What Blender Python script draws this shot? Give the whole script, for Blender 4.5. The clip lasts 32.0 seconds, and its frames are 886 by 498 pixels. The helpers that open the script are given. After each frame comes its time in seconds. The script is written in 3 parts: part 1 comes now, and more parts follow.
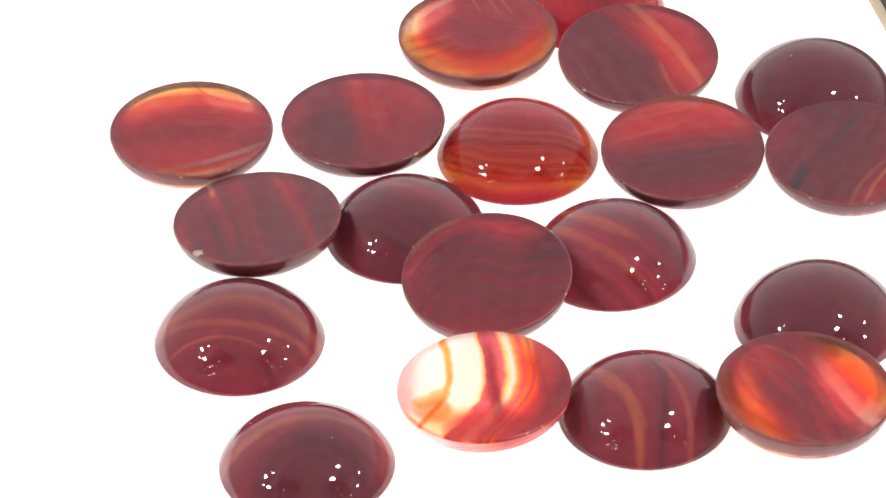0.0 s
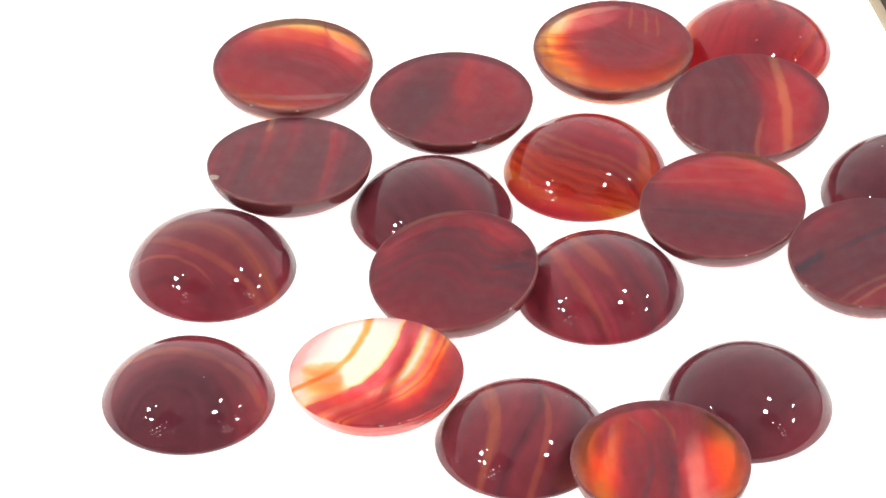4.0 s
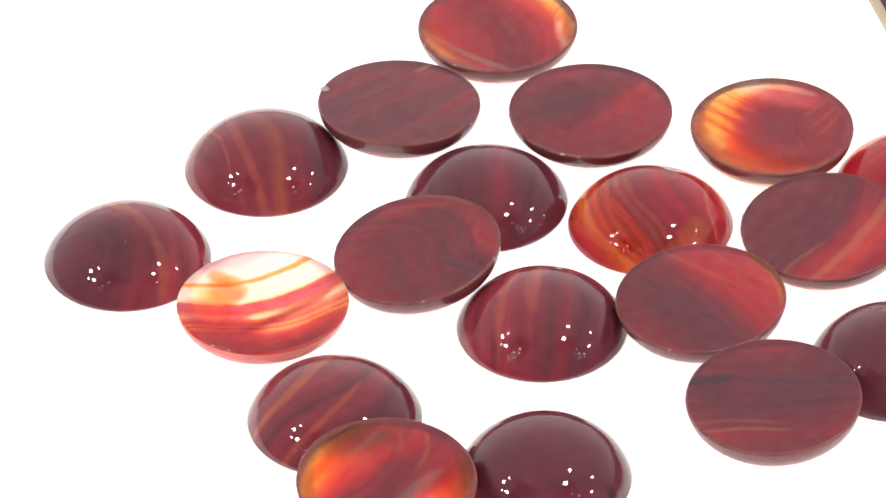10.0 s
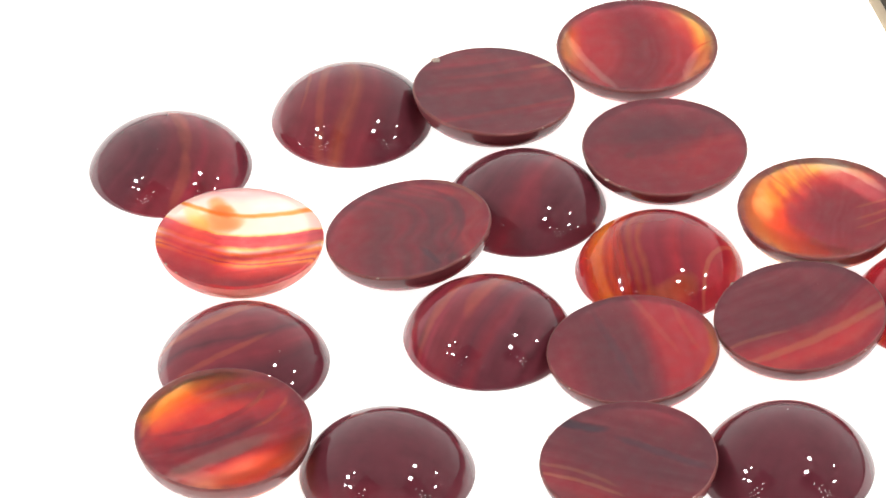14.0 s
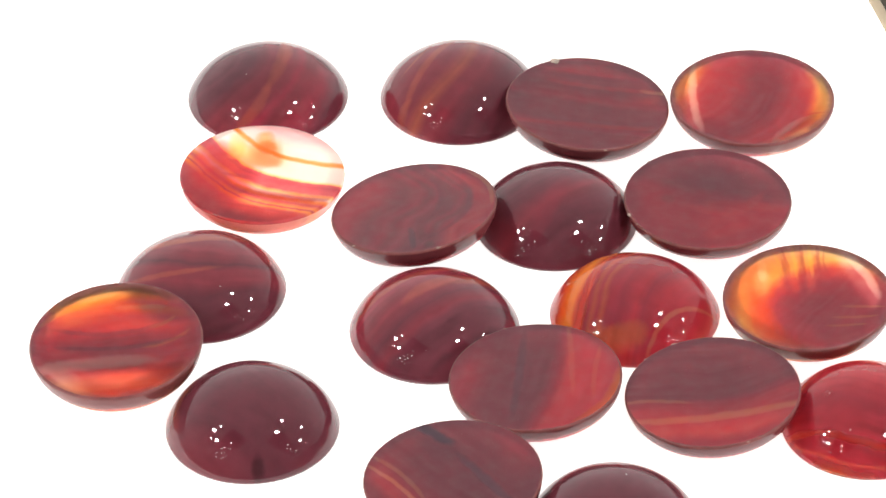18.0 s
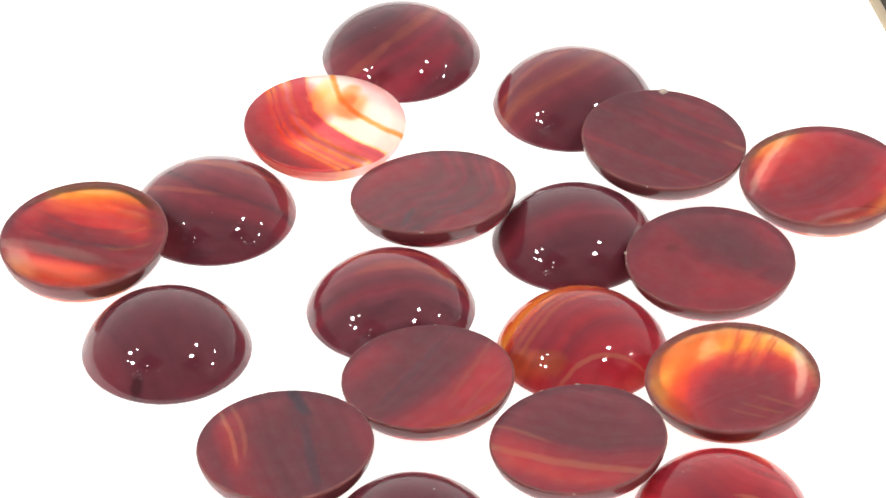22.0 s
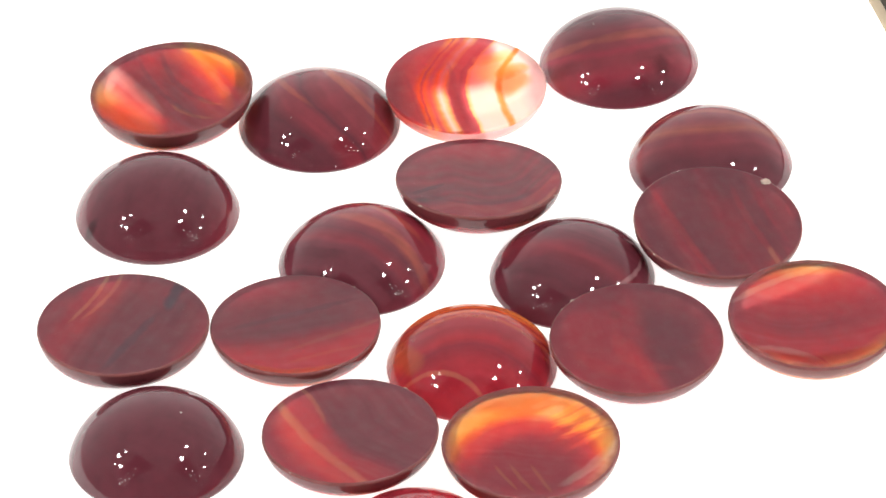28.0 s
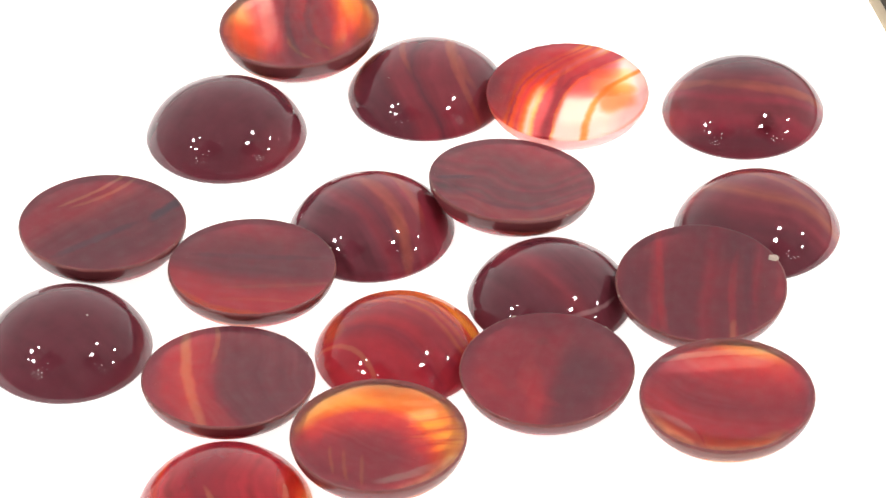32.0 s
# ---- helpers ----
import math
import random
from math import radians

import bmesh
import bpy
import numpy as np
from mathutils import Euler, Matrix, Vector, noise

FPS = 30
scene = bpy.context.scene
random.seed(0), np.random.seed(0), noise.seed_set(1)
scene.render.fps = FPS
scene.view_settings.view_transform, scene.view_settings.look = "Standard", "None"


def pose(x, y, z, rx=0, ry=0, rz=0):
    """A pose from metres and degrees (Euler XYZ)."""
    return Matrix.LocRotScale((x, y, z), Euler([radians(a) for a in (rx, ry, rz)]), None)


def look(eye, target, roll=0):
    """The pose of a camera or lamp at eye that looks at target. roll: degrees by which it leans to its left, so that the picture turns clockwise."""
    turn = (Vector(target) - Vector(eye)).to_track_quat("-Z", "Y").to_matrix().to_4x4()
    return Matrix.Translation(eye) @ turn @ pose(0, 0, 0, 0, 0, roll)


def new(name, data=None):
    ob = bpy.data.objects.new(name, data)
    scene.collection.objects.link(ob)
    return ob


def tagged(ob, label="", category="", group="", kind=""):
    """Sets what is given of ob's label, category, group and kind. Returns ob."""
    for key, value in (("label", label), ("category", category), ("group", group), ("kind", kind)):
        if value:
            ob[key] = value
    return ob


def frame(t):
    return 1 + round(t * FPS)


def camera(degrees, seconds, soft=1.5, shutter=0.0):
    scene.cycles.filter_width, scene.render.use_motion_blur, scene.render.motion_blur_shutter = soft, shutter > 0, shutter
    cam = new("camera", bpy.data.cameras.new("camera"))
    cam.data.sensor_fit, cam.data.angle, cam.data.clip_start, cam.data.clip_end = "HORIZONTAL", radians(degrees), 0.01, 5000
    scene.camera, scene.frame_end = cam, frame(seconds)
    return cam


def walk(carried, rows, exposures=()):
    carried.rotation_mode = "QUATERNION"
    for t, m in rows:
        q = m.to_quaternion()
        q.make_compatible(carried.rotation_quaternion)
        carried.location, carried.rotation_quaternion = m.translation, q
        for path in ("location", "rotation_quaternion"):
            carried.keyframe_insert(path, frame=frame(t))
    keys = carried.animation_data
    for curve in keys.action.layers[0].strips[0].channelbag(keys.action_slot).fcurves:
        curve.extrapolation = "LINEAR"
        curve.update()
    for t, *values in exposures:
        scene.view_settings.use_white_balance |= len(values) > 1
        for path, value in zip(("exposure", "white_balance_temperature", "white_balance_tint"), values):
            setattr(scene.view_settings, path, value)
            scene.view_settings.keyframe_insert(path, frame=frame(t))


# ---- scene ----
cam = camera(10.785, 32.0, 1.7)
VIEW = look((-0.005239, -0.441194, 0.344984), (-0.005239, 0.002147, 0.0), -1.450)
walk(cam, [(0.0, VIEW), (32.0, VIEW)])

# ---- world and room light ----
MM = 0.001
SPIN = -6.229            # degrees a second, seen from above
PAD_GLOW = 0.95
WASH = 6.6            # watts in each light added at the tent's foot
world = bpy.data.worlds.new("world")
scene.world = world
world.use_nodes = True
world.node_tree.nodes["Background"].inputs["Color"].default_value = (0.75, 0.80, 0.85, 1)
world.node_tree.nodes["Background"].inputs["Strength"].default_value = 0.4


def area_lamp(name, at, down_to, size, watts, colour, shape="RECTANGLE", size_y=None):
    data = bpy.data.lights.new(name, "AREA")
    data.shape, data.size, data.energy, data.color = shape, size, watts, colour
    if size_y:
        data.size_y = size_y
    ob = new(name, data)
    ob.matrix_world = look(at, down_to)
    return ob


# ---- materials ----
FULL_UP, FULL_DOWN, SINK = 2.05, 2.31, 2.0      # how full the stones' domes are; how far the upright ones are cut, in mm


def tree(name):
    mat = bpy.data.materials.new(name)
    mat.use_nodes = True
    return mat, mat.node_tree.nodes, mat.node_tree.links, mat.node_tree.nodes["Principled BSDF"]


def simple(name, colour, rough, spots=0.08, scale=40.0, metal=0.0, bump=0.0, glow=0.0):
    """A plain surface with two scales of variation and fine relief."""
    mat, nodes, links, bsdf = tree(name)
    at = nodes.new("ShaderNodeTexCoord")
    big, fine = nodes.new("ShaderNodeTexNoise"), nodes.new("ShaderNodeTexNoise")
    big.inputs["Scale"].default_value, fine.inputs["Scale"].default_value = scale, scale * 14
    big.inputs["Detail"].default_value = fine.inputs["Detail"].default_value = 3
    both = nodes.new("ShaderNodeMath")
    both.operation = "MULTIPLY_ADD"
    both.inputs[1].default_value = 0.5
    links.new(at.outputs["Object"], big.inputs["Vector"])
    links.new(at.outputs["Object"], fine.inputs["Vector"])
    links.new(fine.outputs["Fac"], both.inputs[0])
    links.new(big.outputs["Fac"], both.inputs[2])
    ramp = nodes.new("ShaderNodeValToRGB")
    ramp.color_ramp.elements[0].position, ramp.color_ramp.elements[1].position = 0.45, 1.05
    ramp.color_ramp.elements[0].color = (*[c * (1 - spots) for c in colour], 1)
    ramp.color_ramp.elements[1].color = (*[min(1, c * (1 + spots)) for c in colour], 1)
    links.new(both.outputs[0], ramp.inputs["Fac"])
    links.new(ramp.outputs["Color"], bsdf.inputs["Base Color"])
    bsdf.inputs["Roughness"].default_value, bsdf.inputs["Metallic"].default_value = rough, metal
    if bump:
        relief = nodes.new("ShaderNodeBump")
        relief.inputs["Strength"].default_value, relief.inputs["Distance"].default_value = bump, 0.0005
        links.new(fine.outputs["Fac"], relief.inputs["Height"])
        links.new(relief.outputs["Normal"], bsdf.inputs["Normal"])
    if glow:
        bsdf.inputs["Emission Color"].default_value = (1.0, 0.995, 0.965, 1)
        bsdf.inputs["Emission Strength"].default_value = glow
    return mat


def glowing(name, colour, strength):
    mat, nodes, links, bsdf = tree(name)
    bsdf.inputs["Base Color"].default_value = (*colour, 1)
    bsdf.inputs["Emission Color"].default_value = (*colour, 1)
    bsdf.inputs["Emission Strength"].default_value = strength
    return mat


ACRYLIC = simple("glowing_white_acrylic", (0.80, 0.80, 0.78), 0.45, 0.02, 30, glow=PAD_GLOW)
CREAM = simple("tan_plastic", (0.20, 0.145, 0.085), 0.5, 0.08, 60, bump=0.1)
# peach for the pad's edge, coloured like its glow fading out
PEACH = simple("peach_glow_falloff", (0.52, 0.42, 0.29), 0.5, 0.08, 60, bump=0.1)
WOOD = simple("dark_olive_tabletop", (0.050, 0.041, 0.024), 0.5, 0.35, 25, bump=0.2)
PLASTER = simple("white_wall_paint", (0.78, 0.77, 0.76), 0.8, 0.03, 4, bump=0.1)
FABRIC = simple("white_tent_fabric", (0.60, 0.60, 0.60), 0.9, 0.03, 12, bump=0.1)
CARPET = simple("grey_floor", (0.20, 0.19, 0.18), 0.9, 0.2, 8, bump=0.3)
FELT = simple("matt_black_felt", (0.004, 0.004, 0.004), 1.0, 0.2, 90)
FELT.node_tree.nodes["Principled BSDF"].inputs["Specular IOR Level"].default_value = 0.0
BLACK = simple("black_metal", (0.03, 0.03, 0.032), 0.45, 0.2, 90, bump=0.1)
DIODE = glowing("lit_diode", (1.0, 0.97, 0.95), 35.0)
RIM = simple("frosted_ground_rim", (0.230, 0.060, 0.056), 0.35, 0.35, 500, bump=0.2)
CHIP = simple("chipped_agate", (0.50, 0.37, 0.30), 0.35, 0.25, 900, bump=0.4)

# layers of the agate: cloudy body colour, share of light that enters, and the colour left by each mm of stone
LAYER = {
    "k": ((0.040, 0.014, 0.022), 0.15, (0.48, 0.26, 0.24)), "d": ((0.180, 0.029, 0.043), 0.45, (0.70, 0.32, 0.33)),
    "m": ((0.258, 0.027, 0.045), 0.52, (0.79, 0.32, 0.36)), "r": ((0.390, 0.030, 0.047), 0.52, (0.87, 0.37, 0.38)),
    "o": ((0.460, 0.125, 0.055), 0.80, (0.95, 0.60, 0.27)), "y": ((0.600, 0.350, 0.150), 0.85, (0.98, 0.82, 0.44)),
    "w": ((0.800, 0.720, 0.620), 0.90, (0.99, 0.955, 0.895)), "c": ((0.330, 0.070, 0.046), 0.60, (0.93, 0.60, 0.40)),
    "s": ((0.540, 0.220, 0.120), 0.60, (0.97, 0.76, 0.54)),
    "e": ((0.420, 0.095, 0.054), 0.60, (0.94, 0.62, 0.42)), "q": ((0.600, 0.360, 0.370), 0.85, (0.985, 0.935, 0.920)),
    "u": ((0.215, 0.030, 0.043), 0.50, (0.76, 0.34, 0.35)),
    "t": ((0.320, 0.050, 0.034), 0.85, (0.96, 0.76, 0.58)),
    "n": ((0.130, 0.027, 0.039), 0.40, (0.62, 0.28, 0.31)),
    "v": ((0.370, 0.040, 0.030), 0.52, (0.88, 0.45, 0.28)),
    "p": ((0.550, 0.340, 0.340), 0.70, (0.97, 0.82, 0.80)),
}


def agate(name, up, back, rough, phi, stops, bend=100.0, warp=1.0, fine=0.05, centre=None, lines=None, shape=None, edge_dim=(9.6, 10.6), clear=1.0, spots=(), marks=(), deep=False, rear=None, see=False, polish=False):
    """Banded agate, for the face through which light enters the eye, or for the back that the plate lights.
    phi: the way across the bands, in degrees; bend: their radius in mm, or rings round centre;
    warp: how far they waver, in mm; fine: the strength of the thin bands, across lines where that is given;
    stops: mm across the bands and a layer; shape: how the bands run, as mm along and mm aside;
    edge_dim: the radii between which a dull brown is painted for the refraction at the edge;
    clear: more than 1 for a stone that lets more light in; spots: dark inclusions at x, y with a radius;
    marks: single veins and patches: layer, x, y, angle, half length, half width, bulge, strength;
    deep: whether the bright layers lie under the face, near the back;
    rear: stops of the back, where it differs; see: an upright dome that lets light through; polish: that dome itself."""
    mat, nodes, links, bsdf = tree(name)

    def calc(kind, a, b=None, c=None):
        n = nodes.new("ShaderNodeMath")
        n.operation = kind
        for i, v in enumerate((a, b, c)):
            if isinstance(v, (int, float)):
                n.inputs[i].default_value = v
            elif v is not None:
                links.new(v, n.inputs[i])
        return n.outputs[0]

    def vec(kind, a, b=None, c=None, out=0):
        n = nodes.new("ShaderNodeVectorMath")
        n.operation = kind
        for i, v in enumerate((a, b, c)):
            if isinstance(v, tuple):
                n.inputs[i].default_value = v
            elif v is not None:
                links.new(v, n.inputs[i])
        return n.outputs[out]

    def noise_of(vector, scale, detail, rough_=0.5):
        n = nodes.new("ShaderNodeTexNoise")
        n.inputs["Scale"].default_value, n.inputs["Detail"].default_value, n.inputs["Roughness"].default_value = scale, detail, rough_
        links.new(vector, n.inputs["Vector"])
        return calc("SUBTRACT", n.outputs["Fac"], 0.5)

    at = nodes.new("ShaderNodeTexCoord")
    mm = vec("MULTIPLY", at.outputs["Object"], (1000.0, 1000.0, 1000.0))
    moved = vec("ADD", mm, (phi * 0.37, bend * 0.11, warp * 3.1))
    ax, ay = math.cos(radians(phi)), math.sin(radians(phi))
    if centre:
        c, sign, start = centre, 1.0, 0.0
    else:
        c, sign, start = (-bend * ax, -bend * ay), 1.0 if bend > 0 else -1.0, abs(bend)
    off = vec("MULTIPLY_ADD", mm, (1.0, 1.0, 0.25), (-c[0], -c[1], 0.0))
    u = calc("MULTIPLY", calc("SUBTRACT", vec("LENGTH", off, out="Value"), start), sign)
    u = calc("MULTIPLY_ADD", noise_of(moved, 0.13, 2.0), warp * 2.2, u)
    u = calc("MULTIPLY_ADD", noise_of(moved, 0.9, 2.0), 0.35, u)
    if shape:
        along = vec("DOT_PRODUCT", mm, (-ay, ax, 0.0), out="Value")
        run = nodes.new("ShaderNodeValToRGB")
        e = run.color_ramp.elements
        run.color_ramp.interpolation = "CARDINAL"
        while len(e) < len(shape):
            e.new(0.5)
        for item, (p, aside) in zip(e, shape):
            item.position, item.color = (p + 11) / 22, (*((aside + 12) / 24,) * 3, 1)
        links.new(calc("MULTIPLY_ADD", along, 1 / 22, 0.5), run.inputs["Fac"])
        u = calc("SUBTRACT", u, calc("MULTIPLY_ADD", run.outputs["Color"], 24.0, -12.0))
    stops = rear if rear and back else stops
    low, high = stops[0][0], stops[-1][0]
    place = calc("DIVIDE", calc("SUBTRACT", u, low), high - low)

    veins = []
    waver = noise_of(moved, 0.55, 3.0)
    for k, x, y, angle, long, wide, bulge, strong in marks:
        if back or up:      # seen blurred through the stone
            wide, strong = wide * (1.8 if back else 1.6), strong * (0.8 if back else 0.48)
        elif k in "oyw":
            strong *= 0.5 if deep else 0.95
        elif k != "k":
            strong *= 0.7
        ca, sa = math.cos(radians(angle)), math.sin(radians(angle))
        run = vec("DOT_PRODUCT", mm, (ca / long, sa / long, 0.0), out="Value")
        run = calc("SUBTRACT", run, (x * ca + y * sa) / long)
        run2 = calc("MULTIPLY", run, run)
        side = vec("DOT_PRODUCT", mm, (-sa, ca, 0.0), out="Value")
        side = calc("ADD", calc("MULTIPLY_ADD", run2, bulge, side), x * sa - y * ca - bulge)
        side = calc("DIVIDE", calc("MULTIPLY_ADD", waver, min(0.9, 0.25 + wide * 0.6), side), wide)
        away = calc("MULTIPLY_ADD", side, side, calc("MULTIPLY", run2, run2))
        fade = nodes.new("ShaderNodeMapRange")
        fade.interpolation_type = "SMOOTHSTEP"
        fade.inputs["From Min"].default_value, fade.inputs["From Max"].default_value = 0.0, 1.8
        fade.inputs["To Min"].default_value, fade.inputs["To Max"].default_value = strong, 0.0
        links.new(away, fade.inputs["Value"])
        veins.append((k, fade.outputs[0]))

    def ramp(which):
        n = nodes.new("ShaderNodeValToRGB")
        e = n.color_ramp.elements
        while len(e) < len(stops):
            e.new(0.5)
        for item, (p, k) in zip(e, stops):
            if see and which == 0:
                k = {"y": "v", "o": "v"}.get(k, k)
            if deep and not back:
                k = {"o": "t", "y": "t", "w": "t"}.get(k, k)
            v = LAYER[{"d": "n", "r": "m", "m": "u"}.get(k, k) if up else k][which]
            item.position, item.color = (p - low) / (high - low), (*(v if which != 1 else (v, v, v)), 1)
        links.new(place, n.inputs["Fac"])
        found = n.outputs["Color"]
        for k, share_of in veins:
            v = LAYER["e" if up and k == "s" else k][which]
            blend = nodes.new("ShaderNodeMix")
            blend.data_type = "RGBA"
            links.new(share_of, blend.inputs["Factor"])
            links.new(found, blend.inputs["A"])
            blend.inputs["B"].default_value = (*(v if which != 1 else (v, v, v)), 1)
            found = blend.outputs["Result"]
        return found

    across = u
    if lines is not None:
        lx, ly = math.cos(radians(lines)), math.sin(radians(lines))
        across = calc("MULTIPLY_ADD", noise_of(moved, 0.2, 2.0), 3.0, vec("DOT_PRODUCT", mm, (lx, ly, 0.1), out="Value"))
    thin = nodes.new("ShaderNodeTexNoise")
    thin.noise_dimensions = "1D"
    thin.inputs["Scale"].default_value, thin.inputs["Detail"].default_value, thin.inputs["Roughness"].default_value = 0.7, 1.3, 0.5
    links.new(calc("ADD", across, phi), thin.inputs["W"])
    bands = calc("MULTIPLY", calc("SUBTRACT", thin.outputs["Fac"], 0.5), fine * 10.0)
    bands = calc("MULTIPLY", bands, calc("MAXIMUM", calc("MULTIPLY_ADD", noise_of(moved, 0.17, 1.0), 5.0, 0.9), 0.1))
    cloud = noise_of(mm, 0.4, 3.5)
    # cloudy part of the stone
    shade = calc("MULTIPLY", 0.95 * clear if up else 1.0, calc("MAXIMUM", calc("ADD", calc("MULTIPLY_ADD", bands, -0.55, 1.0), calc("MULTIPLY", cloud, 0.5)), 0.25))
    for x, y, r in spots:
        near = nodes.new("ShaderNodeMapRange")
        near.interpolation_type = "SMOOTHSTEP"
        near.inputs["From Min"].default_value, near.inputs["From Max"].default_value = r * 0.3, r * 1.3
        near.inputs["To Min"].default_value, near.inputs["To Max"].default_value = 0.45, 1.0
        links.new(calc("MULTIPLY_ADD", cloud, r * 1.5, vec("LENGTH", vec("MULTIPLY_ADD", mm, (1.0, 1.0, 0.0), (-x, -y, 0.0)), out="Value")), near.inputs["Value"])
        shade = calc("MULTIPLY", shade, near.outputs[0])
    scale = nodes.new("ShaderNodeVectorMath")
    scale.operation = "SCALE"
    links.new(ramp(0), scale.inputs[0])
    links.new(shade, scale.inputs["Scale"])
    links.new(scale.outputs[0], bsdf.inputs["Base Color"])
    bsdf.inputs["IOR"].default_value = 1.54
    gloss = calc("MULTIPLY_ADD", noise_of(mm, 1.6, 4.0), rough * 0.7, rough)
    links.new(gloss, bsdf.inputs["Roughness"])
    # a few grains of dust
    grain = nodes.new("ShaderNodeTexVoronoi")
    grain.inputs["Scale"].default_value = 0.24
    links.new(moved, grain.inputs["Vector"])
    pick = nodes.new("ShaderNodeSeparateColor")
    links.new(grain.outputs["Color"], pick.inputs[0])
    dust = calc("MULTIPLY", calc("LESS_THAN", grain.outputs["Distance"], calc("MULTIPLY", pick.outputs[1], 0.042)), calc("GREATER_THAN", pick.outputs[0], 0.45))
    dusty = nodes.new("ShaderNodeMix")
    dusty.data_type = "RGBA"
    links.new(dust, dusty.inputs["Factor"])
    links.new(scale.outputs[0], dusty.inputs["A"])
    dusty.inputs["B"].default_value = (0.62, 0.48, 0.46, 1)
    links.new(dusty.outputs["Result"], bsdf.inputs["Base Color"])
    if up:
        return mat
    body = dusty.outputs["Result"]
    if not back and not polish:      # finely ground faces: their milky mauve sheen is mixed into the colour
        haze = nodes.new("ShaderNodeMix")
        haze.data_type = "RGBA"
        haze.inputs["Factor"].default_value = 0.065
        links.new(body, haze.inputs["A"])
        haze.inputs["B"].default_value = (0.24, 0.20, 0.29, 1)
        body = haze.outputs["Result"]
        links.new(body, bsdf.inputs["Base Color"])

    # dull ring painted in for the way the edge bends light
    if edge_dim:
        edge = nodes.new("ShaderNodeMapRange")
        edge.interpolation_type = "SMOOTHSTEP"
        edge.inputs["From Min"].default_value, edge.inputs["From Max"].default_value = (9.45, 9.75) if back else edge_dim
        edge.inputs["To Min"].default_value, edge.inputs["To Max"].default_value = 1.0, 0.10 if back else 0.3
        links.new(calc("MULTIPLY_ADD", noise_of(moved, 0.3, 2.0), 0.4 if back else 1.6, vec("LENGTH", vec("MULTIPLY", mm, (1.0, 1.0, 0.0)), out="Value")), edge.inputs["Value"])
        cover = nodes.new("ShaderNodeMix")
        cover.data_type = "RGBA"
        links.new(edge.outputs[0], cover.inputs["Factor"])
        cover.inputs["A"].default_value = (0.165, 0.045, 0.050, 1)
        links.new(body, cover.inputs["B"])
        links.new(cover.outputs["Result"], bsdf.inputs["Base Color"])

    # the clear share: a tint at the face, the rest of the body's thickness at the back
    if back:
        xyz = nodes.new("ShaderNodeSeparateXYZ")
        links.new(mm, xyz.inputs[0])
        thick = calc("MAXIMUM", calc("MULTIPLY_ADD", xyz.outputs[2], -1.5, -1.9), 0.3)
        if see:
            out = vec("LENGTH", vec("MULTIPLY", mm, (0.1, 0.1, 0.0)), out="Value")
            thick = calc("MAXIMUM", calc("MULTIPLY_ADD", calc("MULTIPLY", out, out), -4.6, 5.2), 0.6)
        thick = calc("MULTIPLY", thick, calc("MAXIMUM", calc("ADD", cloud, 1.0), 0.3))
    else:
        thick = calc("MULTIPLY", calc("MAXIMUM", calc("ADD", calc("MULTIPLY_ADD", bands, 1.5, 1.0), cloud), 0.1), 1.7 if rear else 1.3)
    rgb = nodes.new("ShaderNodeSeparateColor")
    links.new(ramp(2), rgb.inputs[0])
    left = nodes.new("ShaderNodeCombineColor")
    for i in range(3):
        links.new(calc("POWER", rgb.outputs[i], thick), left.inputs[i])
    bent = nodes.new("ShaderNodeBsdfRefraction")
    bent.inputs["IOR"].default_value = 1.54
    links.new(left.outputs[0], bent.inputs["Color"])
    links.new(calc("ADD", gloss, 0.12), bent.inputs["Roughness"])
    inside = bent.outputs[0]
    if back:
        veil, inner = nodes.new("ShaderNodeBsdfTranslucent"), nodes.new("ShaderNodeMixShader")
        links.new(left.outputs[0], veil.inputs["Color"])
        inner.inputs["Fac"].default_value = 0.75
        links.new(bent.outputs[0], inner.inputs[1])
        links.new(veil.outputs[0], inner.inputs[2])
        cloudy, both = nodes.new("ShaderNodeBsdfDiffuse"), nodes.new("ShaderNodeAddShader")
        links.new(scale.outputs[0] if not edge_dim else cover.outputs["Result"], cloudy.inputs["Color"])
        if edge_dim:
            links.new(calc("MULTIPLY_ADD", edge.outputs[0], -0.68 if deep else -0.43, 1.18), inner.inputs["Fac"])
        links.new(inner.outputs[0], both.inputs[0])
        links.new(cloudy.outputs[0], both.inputs[1])
        inside = both.outputs[0]
    shine, rim, coat = nodes.new("ShaderNodeBsdfGlossy"), nodes.new("ShaderNodeLayerWeight"), nodes.new("ShaderNodeMixShader")
    links.new(gloss, shine.inputs["Roughness"])
    links.new(calc("MULTIPLY_ADD", calc("POWER", rim.outputs["Facing"], 5.0), 0.955, 0.045), coat.inputs["Fac"])
    links.new(inside, coat.inputs[1])
    links.new(shine.outputs[0], coat.inputs[2])
    mix = nodes.new("ShaderNodeMixShader")
    share = calc("MULTIPLY", calc("MINIMUM", calc("MULTIPLY", ramp(1), clear * (0.6 if see and not back else 1.0)), 0.95), calc("SUBTRACT", 1.0, dust))
    if edge_dim:
        share = calc("MULTIPLY", share, edge.outputs[0])
    links.new(share, mix.inputs["Fac"])
    links.new(bsdf.outputs[0], mix.inputs[1])
    links.new(coat.outputs[0], mix.inputs[2])
    links.new(mix.outputs[0], nodes["Material Output"].inputs["Surface"])
    return mat


